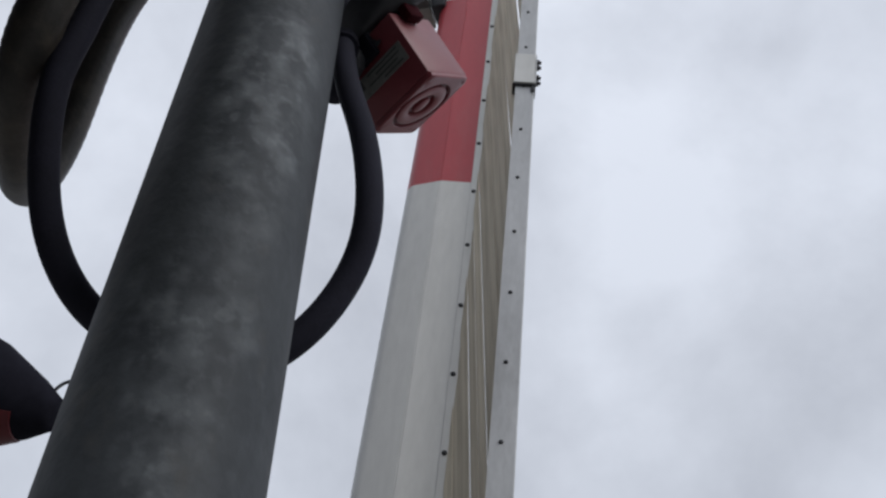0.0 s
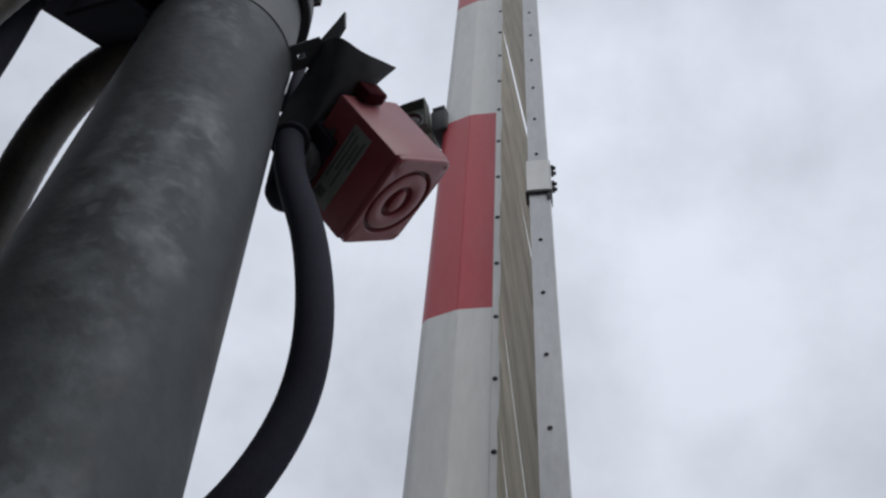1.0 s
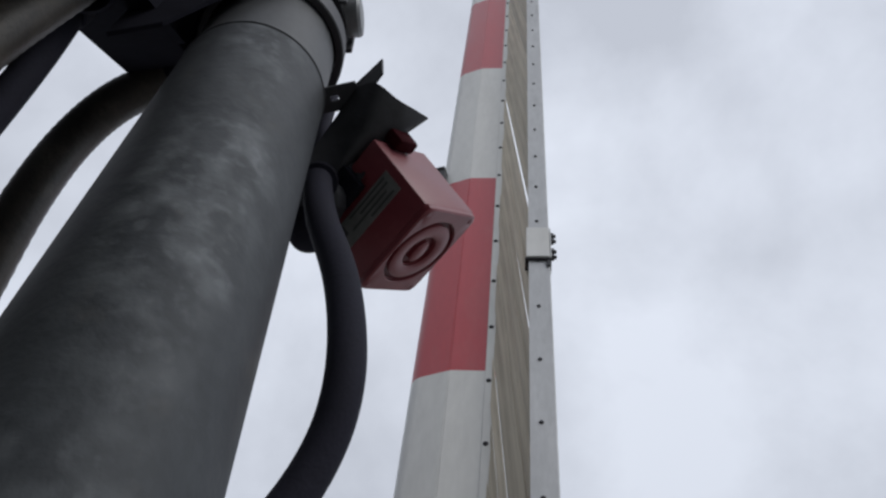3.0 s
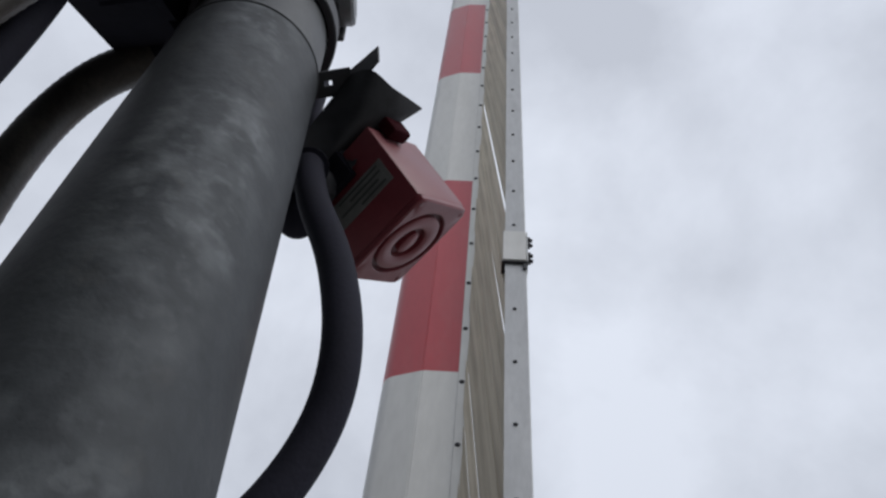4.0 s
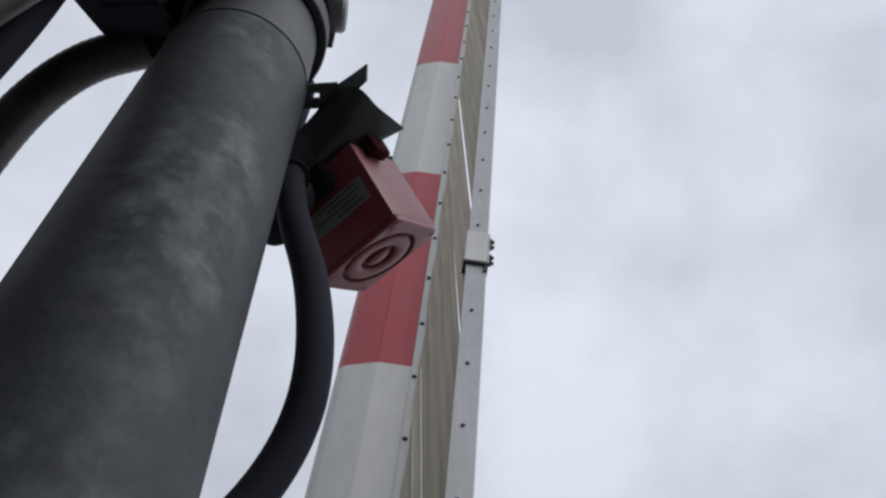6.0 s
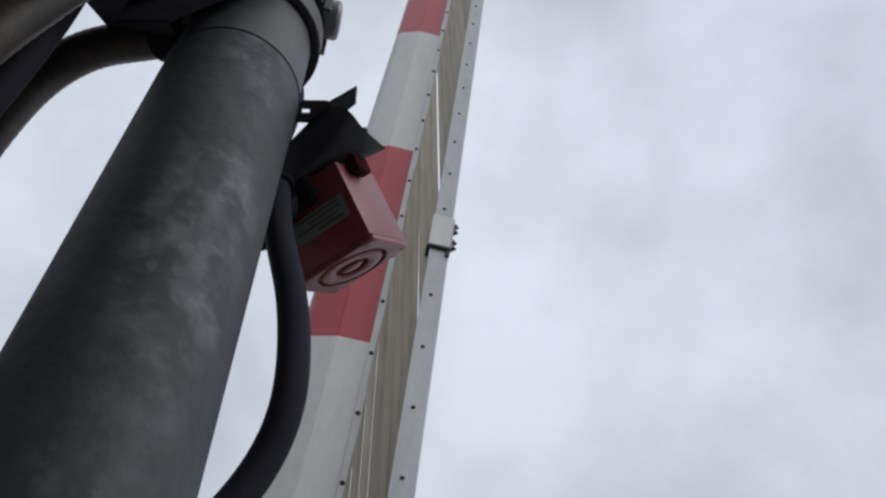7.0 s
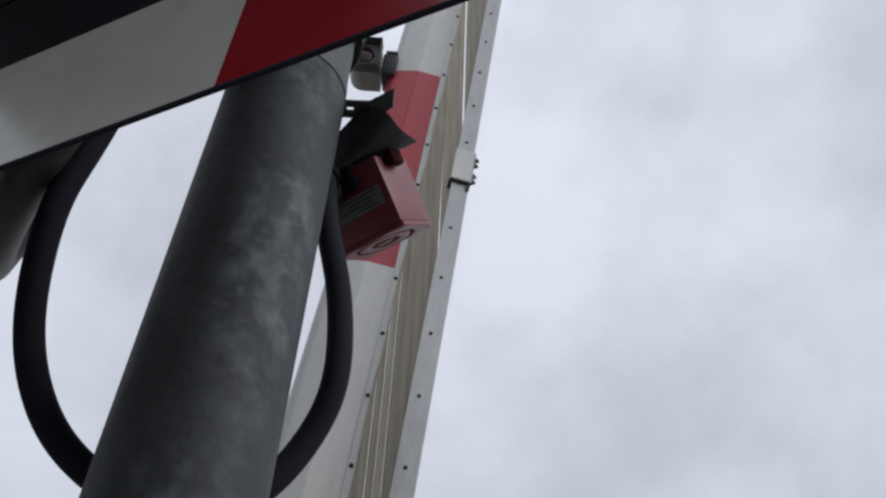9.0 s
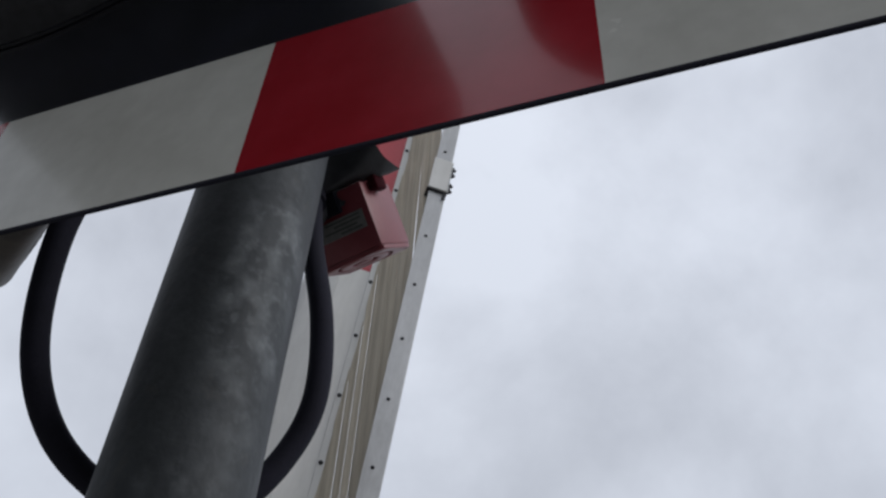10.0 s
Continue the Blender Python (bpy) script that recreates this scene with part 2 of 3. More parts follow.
BOARD_WHITE = material("gloss_white_film", (0.76, 0.75, 0.69), 0.26, 0, (0.61, 0.60, 0.54), 9, 0.2, 60, 0.0, coat=0.2, dirt=(0.45, 0.45, 0.4), dirt_scale=12, dirt_amount=0.25, rough_var=0.05)
BOARD_RED = material("gloss_red_film", (0.43, 0.022, 0.036), 0.14, 0, (0.32, 0.009, 0.016), 9, 0.2, 60, 0.0, coat=0.4, rough_var=0.04)
LAMP_GREY = material("lamp_housing_grey", (0.42, 0.43, 0.40), 0.5, 0, (0.33, 0.33, 0.30), 25, 0.4, 200, 0.08)
LAMP_DARK = material("weathered_dark_hood", (0.12, 0.12, 0.115), 0.6, 0, (0.08, 0.08, 0.075), 40, 0.5, 250, 0.1)
LENS = material("dark_red_lens", (0.055, 0.010, 0.011), 0.2, 0, bump=0.0, coat=0.5)
EARTH = material("grey_gravel_ground", (0.22, 0.213, 0.195), 0.9, 0, (0.13, 0.126, 0.116), 3, 0.8, 40, 0.6)


# ---- mesh helpers ----
def part(name, bm, mat, parent=None, label="", smooth=None):
    me = bpy.data.meshes.new(name)
    bmesh.ops.recalc_face_normals(bm, faces=bm.faces)
    bm.to_mesh(me)
    bm.free()
    me.materials.append(mat)
    if smooth is not None:
        for p in me.polygons:
            p.use_smooth = True
        me.set_sharp_from_angle(angle=radians(smooth))
    ob = new(name, me)
    if parent:
        ob.parent = parent
    if label:
        tagged(ob, label)
    return ob


def thing(name, at, label, category, group=""):
    ob = new(name)
    ob.matrix_world = Matrix.Translation(at) if not isinstance(at, Matrix) else at
    ob.empty_display_size = 0.05
    return tagged(ob, label, category, group)


def axes(o, x, y, z):
    """A matrix from an origin and three axis directions."""
    return Matrix((( x[0], y[0], z[0], o[0]), (x[1], y[1], z[1], o[1]), (x[2], y[2], z[2], o[2]), (0, 0, 0, 1)))


def box(x0, x1, y0, y1, z0, z1, bevel=0.0, seg=2, m=None):
    bm = bmesh.new()
    bmesh.ops.create_cube(bm, size=1, matrix=Matrix.Translation(((x0 + x1) / 2, (y0 + y1) / 2, (z0 + z1) / 2)) @ Matrix.Diagonal((x1 - x0, y1 - y0, z1 - z0, 1)))
    if bevel:
        bmesh.ops.bevel(bm, geom=bm.edges[:], offset=bevel, segments=seg, affect="EDGES", profile=0.5)
    if m:
        bm.transform(m)
    return bm


def lathe(profile, seg=48, closed=False, m=None):
    """A body of revolution round z from (radius, height) pairs."""
    bm = bmesh.new()
    rings = []
    for r, z in profile:
        rings.append([bm.verts.new((r * math.cos(2 * math.pi * i / seg), r * math.sin(2 * math.pi * i / seg), z)) for i in range(seg)])
    pairs = list(zip(rings, rings[1:])) + ([(rings[-1], rings[0])] if closed else [])
    for a, b in pairs:
        for i in range(seg):
            bm.faces.new((a[i], a[(i + 1) % seg], b[(i + 1) % seg], b[i]))
    if not closed:
        bm.faces.new(rings[0][::-1])
        bm.faces.new(rings[-1])
    if m:
        bm.transform(m)
    return bm


def glide(knots, n=10):
    k = [Vector(p) for p in knots]
    k = [2 * k[0] - k[1]] + k + [2 * k[-1] - k[-2]]
    out = []
    for i in range(1, len(k) - 2):
        a, b, c, d = k[i - 1:i + 3]
        for j in range(n):
            s = j / n
            out.append(0.5 * (2 * b + (c - a) * s + (2 * a - 5 * b + 4 * c - d) * s * s + (3 * b - a - 3 * c + d) * s ** 3))
    out.append(k[-2])
    return out


def tube(knots, radius, seg=20, n=10, rib=0.0):
    """A hose along a smooth line through the knots; rib: depth of fine rings along it."""
    pts = glide(knots, n)
    for _ in range(n):
        pts = [pts[0]] + [a * 0.25 + b * 0.5 + c * 0.25 for a, b, c in zip(pts, pts[1:], pts[2:])] + [pts[-1]]
    bm = bmesh.new()
    up, last = Vector((0.3, 0.9, 0.1)), None
    for i, p in enumerate(pts):
        d = (pts[min(i + 1, len(pts) - 1)] - pts[max(i - 1, 0)]).normalized()
        up = (up - d * up.dot(d)).normalized()
        side = d.cross(up)
        r = radius - (rib if i % 2 else 0.0)
        ring = [bm.verts.new(p + r * (math.cos(2 * math.pi * j / seg) * up + math.sin(2 * math.pi * j / seg) * side)) for j in range(seg)]
        if last:
            for j in range(seg):
                bm.faces.new((last[j], last[(j + 1) % seg], ring[(j + 1) % seg], ring[j]))
        else:
            bm.faces.new(ring[::-1])
        last = ring
    bm.faces.new(last)
    return bm


def prism(outline, z0, z1, m=None):
    """An outline in x, y drawn out from z0 to z1."""
    bm = bmesh.new()
    a = [bm.verts.new((x, y, z0)) for x, y in outline]
    b = [bm.verts.new((x, y, z1)) for x, y in outline]
    for i in range(len(a)):
        j = (i + 1) % len(a)
        bm.faces.new((a[i], a[j], b[j], b[i]))
    bm.faces.new(a[::-1])
    bm.faces.new(b)
    if m:
        bm.transform(m)
    return bm


# ---- ground ----
gb = bmesh.new()
bmesh.ops.create_circle(gb, cap_ends=True, radius=600, segments=96)
ground = part("ground", gb, EARTH)
tagged(ground, "grey gravel ground beside the railway crossing", "ground", kind="structure")

# ---- signal post ----
signal_post = thing("signal_post", (0, 0, 0), "round mottled galvanised steel signal post standing on gravel", "post")
part("lower_tube", lathe([(0.07, 0.0), (0.07, 2.553), (0.069, 2.556)], 96), ZINC, signal_post, smooth=40)
part("joint_ring", lathe([(0.0685, 2.5562), (0.0703, 2.5562), (0.0708, 2.5568), (0.0708, 2.5588), (0.0703, 2.5595), (0.0685, 2.5595)], 96), ZINC_DARK, signal_post, "thin grey joint ring", smooth=60)
part("upper_tube", lathe([(0.0685, 2.5565), (0.0685, 3.25), (0.064, 3.262), (0.0, 3.27)], 96), ZINC_PALE, signal_post, "paler upper tube", smooth=40)
part("base_plate", lathe([(0.15, 0.0), (0.15, 0.016), (0.147, 0.019), (0.0701, 0.019)], 48), ZINC, signal_post, smooth=40)

# ---- clamp collar that carries the terminal box and the board ----
collar = thing("clamp_collar", (0, 0, 2.68), "black steel clamp collar round the post, grey bolt cap", "clamp")
part("band", lathe([(0.0705, 0.0), (0.0775, 0.0), (0.079, 0.0015), (0.079, 0.0385), (0.0775, 0.04), (0.0705, 0.04)], 72, True), BLACK, collar, smooth=40)
part("upper_band", lathe([(0.0705, 0.075), (0.0765, 0.075), (0.078, 0.0765), (0.078, 0.1135), (0.0765, 0.115), (0.0705, 0.115)], 72, True), BLACK, collar, smooth=40)
part("lug", box(0.0725, 0.082, -0.034, -0.029, 0.06, 0.14, 0.0015), BRACKET, collar)
part("lug", box(0.0725, 0.082, 0.022, 0.027, 0.06, 0.14, 0.0015), BRACKET, collar)
cap_m = pose(0.078, -0.004, 0.100, 0, 90, 0)
part("bolt_cap", lathe([(0.0, -0.004), (0.023, -0.004), (0.0245, -0.002), (0.0245, 0.012), (0.022, 0.0155), (0.013, 0.017), (0.0, 0.017)], 32, m=cap_m), CAP, collar, "round grey bolt cap", smooth=35)

# ---- lamp housing between post and board, with a slanting underside ----
terminal_box = thing("terminal_box", (-0.118, 0.0, 2.70), "black metal terminal housing between the post and the board", "housing")
side_on = Matrix(((0, 0, 1, 0), (1, 0, 0, 0), (0, 1, 0, 0), (0, 0, 0, 1)))
wedge = prism([(0.028, 0.0), (0.028, 0.22), (-0.235, 0.22), (-0.235, -0.32), (-0.225, -0.32)], -0.045, 0.037, m=side_on)
bmesh.ops.bevel(wedge, geom=wedge.edges[:], offset=0.003, segments=2, affect="EDGES", profile=0.5)
part("body", wedge, MATTE, terminal_box, smooth=30)
part("side_flange", prism([(-0.03, -0.0734), (-0.03, 0.22), (-0.235, 0.22), (-0.235, -0.32), (-0.225, -0.32)], 0.0365, 0.045, m=side_on), MATTE, terminal_box, "black flange towards the post")
part("lid", box(-0.0495, -0.0452, -0.215, 0.012, 0.02, 0.205, 0.0015), MATTE, terminal_box)
part("hinge", box(-0.0535, -0.0497, -0.19, -0.16, 0.0, 0.03, 0.001), BRACKET, terminal_box)
part("hinge", box(-0.0535, -0.0497, -0.05, -0.02, 0.0, 0.03, 0.001), BRACKET, terminal_box)
part("bracket", box(0.0455, 0.0535, -0.035, 0.025, 0.03, 0.07, 0.002), BRACKET, terminal_box)
part("bracket", box(0.0455, 0.0535, -0.035, 0.025, 0.12, 0.16, 0.002), BRACKET, terminal_box)

mount = [(0.02, -0.21), (0.062, -0.188), (0.088, -0.13), (0.110, -0.088), (0.133, -0.047), (0.161, 0.005), (0.164, 0.10), (0.02, 0.10)]
part("mounting_plate", prism(mount, 0.082, 0.086, m=Matrix(((1, 0, 0, 0), (0, 0, -1, 0), (0, 1, 0, 0), (0, 0, 0, 1)))), MATTE, terminal_box, "black gusset plate across the post")

# ---- hoses ----
loop = thing("cable_conduit", (0, 0, 0), "smooth black rubber conduit hanging in a loop behind the post", "conduit")
part("hose", tube([(0.0581, 0.084, 2.5452), (0.0621, 0.0739, 2.5123), (0.0651, 0.0599, 2.4784), (0.0772, 0.0539, 2.3986), (0.102, 0.0505, 2.3023), (0.113, 0.0561, 2.2023), (0.0982, 0.0775, 2.1408), (0.0601, 0.0887, 2.08), (0.0018, 0.0936, 2.0433), (-0.0585, 0.0815, 2.0548), (-0.1254, 0.0596, 2.0939), (-0.1679, 0.0248, 2.168), (-0.1753, -0.0303, 2.2649), (-0.1616, -0.0529, 2.3456), (-0.1477, -0.0752, 2.4554), (-0.1448, -0.0944, 2.5753)], 0.0136, 24, 10), RUBBER, loop, smooth=60)
part("sleeve", tube([(0.058, 0.084, 2.54), (0.062, 0.0745, 2.513), (0.0645, 0.062, 2.484)], 0.0185, 16, 4), RUBBER, loop, "black end sleeve", smooth=40)
part("elbow", tube([(0.0625, 0.0745, 2.508), (0.068, 0.088, 2.522), (0.0765, 0.104, 2.514)], 0.0178, 16, 5), RUBBER, loop, "black rubber elbow into the siren", smooth=40)
part("entry_gland", lathe([(0.0, 0.0), (0.011, 0.0012), (0.017, 0.006), (0.020, 0.014), (0.020, 0.09), (0.0, 0.09)], 28, m=Matrix.Translation((0.053, 0.104, 2.450))), RUBBER, loop, "rounded black entry gland", smooth=50)
part("nut", lathe([(0.0175, 0.0), (0.0195, 0.003), (0.0195, 0.03), (0.0175, 0.034)], 8, m=pose(-0.145, -0.093, 2.53)), RUBBER, loop, smooth=20)

drop_hose = thing("thick_hose", (0, 0, 0), "thick worn brown-black hose hanging in a U", "hose")
part("hose", tube([(-0.050, -0.003, 2.704), (-0.11, 0.028, 2.700), (-0.178, 0.051, 2.690), (-0.226, 0.080, 2.645), (-0.250, 0.108, 2.545), (-0.268, 0.148, 2.42), (-0.279, 0.150, 2.345), (-0.262, 0.100, 2.308), (-0.234, 0.022, 2.294), (-0.200, -0.055, 2.302), (-0.172, -0.099, 2.356), (-0.147, -0.116, 2.432), (-0.118, -0.127, 2.530), (-0.110, -0.130, 2.56)], 0.0237, 28, 16, 0.0005), HOSE, drop_hose, smooth=60)
part("gland_nut", tube([(-0.052, -0.004, 2.704), (-0.083, 0.013, 2.7025), (-0.112, 0.029, 2.700)], 0.0272, 12, 3), MATTE, drop_hose, "black gland nut", smooth=20)
part("end_sleeve", lathe([(0.0245, -0.03), (0.0275, -0.028), (0.0275, 0.0), (0.0245, 0.0)], 24, True, m=pose(-0.119, -0.127, 2.535, 8, -12, 0)), RUBBER, drop_hose, "black end sleeve", smooth=40)

# ---- siren on its bracket ----
# its axes: origin at the front face's near corner, x and y along the face, z out of it
S_O = Vector((0.1673, 0.0766, 2.4509))
S_U = Vector((0.523, 0.5189, 0.6762)).normalized()
S_N = Vector((0.534, 0.4189, -0.7344))
S_N = (S_N - S_U * S_N.dot(S_U)).normalized()
S_V = S_N.cross(S_U)
if S_V.dot(Vector((-0.659, 0.74, -0.13))) < 0:
    S_V = -S_V
SU, SV, SN = 0.0876, 0.1072, 0.0957
siren_m = axes(S_O, S_U, S_V, S_N)
siren = thing("siren", Matrix.Translation(S_O), "faded red plastic box siren with a round horn", "siren")
to_siren = Matrix.Translation(-S_O) @ siren_m


def siren_part(name, bm, mat, label="", smooth=None, parent=siren, local=None):
    bm.transform(to_siren @ (local or Matrix.Identity(4)))
    return part(name, bm, mat, parent, label, smooth)


siren_part("case", box(0, SU, 0, SV, -SN, -0.0062, 0.003, 2), RED_CASE, "red plastic case", 40)
mouth = Matrix.Translation((SU / 2, SV / 2, 0))


def cover_plate(radius, z0, z1, corner=0.005, seg=64):
    """The front cover: a rounded rectangle with a round opening through it."""
    bm = bmesh.new()
    rings = []
    for z, inset in ((z0, 0.0), (z1 - 0.0015, 0.0), (z1, 0.0016)):
        ring = []
        for i in range(seg):
            c, s = math.cos(2 * math.pi * (i + 0.5) / seg), math.sin(2 * math.pi * (i + 0.5) / seg)
            k = (abs(c) ** 14 + abs(s) ** 14) ** (-1 / 14)
            ring.append(bm.verts.new((SU / 2 + (SU / 2 - inset) * c * k, SV / 2 + (SV / 2 - inset) * s * k, z)))
        rings.append(ring)
    for z, r in ((z1, radius + 0.0008), (z1 - 0.0008, radius), (z0, radius)):
        rings.append([bm.verts.new((SU / 2 + r * math.cos(2 * math.pi * (i + 0.5) / seg), SV / 2 + r * math.sin(2 * math.pi * (i + 0.5) / seg), z)) for i in range(seg)])
    for p, q in zip(rings, rings[1:] + rings[:1]):
        for i in range(seg):
            bm.faces.new((p[i], p[(i + 1) % seg], q[(i + 1) % seg], q[i]))
    return bm


siren_part("front_cover", cover_plate(0.0405, -0.0060, 0.0), RED_CASE, "paler red front cover", 40)
# groove floor: the darker red puts the recess's shade into the colour
siren_part("horn_groove", lathe([(0.0, -0.0061), (0.0404, -0.0061), (0.0404, -0.0056), (0.0, -0.0056)], 48), RED_DARK, "darker red ring for the shade in the horn's recess", 40, local=mouth)
siren_part("horn_rim", lathe([(0.0195, -0.0055), (0.0350, -0.0055), (0.0350, -0.0008), (0.0340, 0.0), (0.0215, 0.0), (0.0195, -0.0015)], 48, True), RED_CASE, "flat horn rim", 40, local=mouth)
siren_part("horn_plug", lathe([(0.0, -0.0055), (0.0105, -0.0055), (0.0105, -0.0012), (0.009, -0.0002), (0.0, 0.0002)], 32), RED_CASE, local=mouth @ Matrix.Diagonal((0.8, 1.25, 1, 1)), smooth=40)
for sx, sy in ((0.007, 0.007), (SU - 0.007, 0.007), (0.007, SV - 0.007), (SU - 0.007, SV - 0.007)):
    siren_part("screw", lathe([(0.0, 0.0), (0.0028, 0.0), (0.0028, 0.0005), (0.0, 0.0008)], 12), RED_CASE, local=Matrix.Translation((sx, sy, 0)))
# rating plate on the side that looks towards the pole foot
plate = siren_part("rating_plate", box(-0.0012, -0.0002, 0.010, 0.098, -0.061, -0.036), LABEL, "grey printed rating plate")
for i, (a, b) in enumerate(((0.016, 0.070), (0.016, 0.058), (0.022, 0.074), (0.016, 0.050))):
    siren_part("print_line", box(-0.0016, -0.0012, a, b, -0.0582 + i * 0.0056, -0.0560 + i * 0.0056), INK, parent=plate)
siren_part("print_block", box(-0.0016, -0.0012, 0.080, 0.091, -0.058, -0.047), INK, parent=plate)
# added block: its black stands in for the shade on the case's rear
siren_part("entry_box", box(-0.011, -0.0004, 0.036, SV - 0.002, -SN, -0.066, 0.002), MATTE, "black block for the shade round the cable gland", 40)
siren_part("cable_gland", lathe([(0.0, 0.0), (0.021, 0.0), (0.021, 0.012), (0.017, 0.016), (0.017, 0.026), (0.0, 0.026)], 12, m=pose(0, 0, 0, 0, -90, 0)), BLACK, "black cable gland", 30, local=Matrix.Translation((-0.0112, 0.072, -0.080)))
siren_part("tilt_lock", box(0.018, 0.048, -0.0150, -0.0004, -0.101, -0.080, 0.004), LOCK_RED, "dark red tilt lock", 40)

# saddle bracket: a bent plate from the siren's back to the post, with a hollow front edge and a blade
def behind(u, v, z):
    return S_O + S_U * u + S_V * v + S_N * z


def sheet(rows, thick):
    """A bent plate of even thickness over a grid of points."""
    bm = bmesh.new()
    nr, nc = len(rows), len(rows[0])
    n = (rows[-1][0] - rows[0][0]).cross(rows[0][-1] - rows[0][0]).normalized() * thick
    f = [[bm.verts.new(p - S_O) for p in r] for r in rows]
    g = [[bm.verts.new(p - S_O + n) for p in r] for r in rows]
    for i in range(nr - 1):
        for j in range(nc - 1):
            bm.faces.new((f[i][j], f[i][j + 1], f[i + 1][j + 1], f[i + 1][j]))
            bm.faces.new((g[i][j], g[i + 1][j], g[i + 1][j + 1], g[i][j + 1]))
    rim = [(0, j) for j in range(nc)] + [(i, nc - 1) for i in range(1, nr)] + [(nr - 1, j) for j in range(nc - 2, -1, -1)] + [(i, 0) for i in range(nr - 2, 0, -1)]
    for (i, j), (k, l) in zip(rim, rim[1:] + rim[:1]):
        bm.faces.new((f[i][j], f[k][l], g[k][l], g[i][j]))
    return bm


upper = glide([(0.084, 0.028, 2.577), (0.098, 0.010, 2.578), (0.120, -0.002, 2.559), (0.140, 0.013, 2.553), (0.155, 0.026, 2.558), (0.168, 0.039, 2.566)], 5)
lower = glide([(0.037, 0.069, 2.505), behind(-0.014, 0.064, -0.097), behind(0.002, 0.036, -0.099), behind(0.034, 0.010, -0.099), behind(0.042, -0.008, -0.099), behind(0.046, -0.022, -0.097)], 5)
plate_rows = []
for i in range(7):
    b = i / 6
    plate_rows.append([p.lerp(q, b) + Vector((0.003, 0.003, -0.008)) * math.sin(math.pi * b) * math.sin(math.pi * k / (len(upper) - 1)) for k, (p, q) in enumerate(zip(upper, lower))])
part("saddle_bracket", sheet(plate_rows, 0.0024), BRACKET, siren, "dark steel saddle bracket", 40)
# added plate: keeps bright sky out of the dark gap beside the siren
cheek = [lower[k] for k in range(0, 14)]
part("cheek", sheet([cheek, [p.lerp(behind(-0.004, 0.102 - 0.0055 * k, -0.078), 0.5) for k, p in enumerate(cheek)], [behind(-0.004, 0.102 - 0.0055 * k, -0.074) for k in range(14)]], 0.002), BRACKET, siren, "added dark plate closing the gap beside the siren", 40)
blade = sheet([[Vector((0.1257, -0.0158, 2.5933)), Vector((0.112, -0.005, 2.5885)), Vector((0.0965, 0.007, 2.5845))], [Vector((0.127, -0.013, 2.561)), Vector((0.119, -0.004, 2.5585)), Vector((0.0965, 0.0115, 2.574))]], 0.0022)
part("blade", blade, BRACKET, siren)
# strap with a slot that runs to the post
strap = bmesh.new()
outline = [(-0.022, -0.012), (0.024, -0.013), (0.024, 0.014), (-0.022, 0.013)]
hole = [(-0.003, -0.003), (0.005, -0.003), (0.005, 0.0025), (-0.003, 0.0025)]
lay = []
for zz in (-0.0014, 0.0014):
    lay.append(([strap.verts.new((x, y, zz)) for x, y in outline], [strap.verts.new((x, y, zz)) for x, y in hole]))
for i in range(4):
    j = (i + 1) % 4
    for o, h in lay:
        strap.faces.new((o[i], o[j], h[j], h[i]))
    strap.faces.new((lay[0][0][i], lay[0][0][j], lay[1][0][j], lay[1][0][i]))
    strap.faces.new((lay[0][1][i], lay[0][1][j], lay[1][1][j], lay[1][1][i]))
strap.transform(Matrix.Translation(-S_O) @ axes(Vector((0.0765, 0.0155, 2.574)), Vector((0.985, -0.10, 0.13)).normalized(), Vector((0.10, 0.995, 0.0)).normalized(), Vector((-0.13, 0.0, 0.99)).normalized()))
part("strap", strap, BRACKET, siren, "slotted steel strap")

lead = thing("siren_lead", (0, 0, 0), "thin black cable running down behind the post", "cable")
part("cable", tube([(0.058, 0.062, 2.72), (0.064, 0.052, 2.66), (0.063, 0.047, 2.58), (0.056, 0.056, 2.54)], 0.006, 10, 8), RUBBER, lead, smooth=60)

# ---- raised barrier boom ----
B_D = Vector((0.09557, -0.02331, 0.99515)).normalized()
B_G = Vector((0.99542, 0.00224, -0.09554))
B_G = (B_G - B_D * B_G.dot(B_D)).normalized()
B_M = B_D.cross(B_G)
B_O = Vector((0.237, 0.6352, 2.8757))
foot = -B_O.z / B_D.z
boom = thing("barrier_boom", axes(B_O + B_D * foot, B_G, B_M, B_D), "raised red and white barrier boom with a folded slatted skirt", "barrier")
H0 = -foot              # height of the first rivet along the boom
TOP = H0 + 4.3
PITCH, PITCH_RAIL = 0.1424, 0.1383
# section across the boom: flat face, narrow groove, rounded flank, back
SECTION = [(0.006, 0.0), (-0.0655, 0.0), (-0.0661, 0.0014), (-0.0671, 0.0014), (-0.0677, 0.0008), (-0.116, 0.0165), (-0.1225, 0.0200), (-0.128, 0.0255), (-0.132, 0.0330), (-0.1345, 0.0440), (-0.1345, 0.100), (-0.130, 0.110), (-0.120, 0.114), (0.006, 0.114)]
edges = [H0 - 2.05, H0 - 1.37, H0 - 0.69, H0 + 0.0272, H0 + 0.7033, H0 + 1.386, H0 + 2.06, H0 + 2.74, H0 + 3.42, TOP]
first = 0.0
for i, e in enumerate(edges):
    red = i % 2 == 0
    part("red_band" if red else "white_section", prism(SECTION, first, e), RED_FILM if red else WHITE, boom, "faded red film band" if red else "", smooth=22)
    first = e
part("rivet_strip", box(-0.0065, 0.0095, -0.0024, -0.0002, 0.0, TOP, 0.0006, 1), WHITE, boom, "white riveted edge strip")
RX, RY = 0.0817, -0.0778         # the rail's rivet line beside and before the boom's
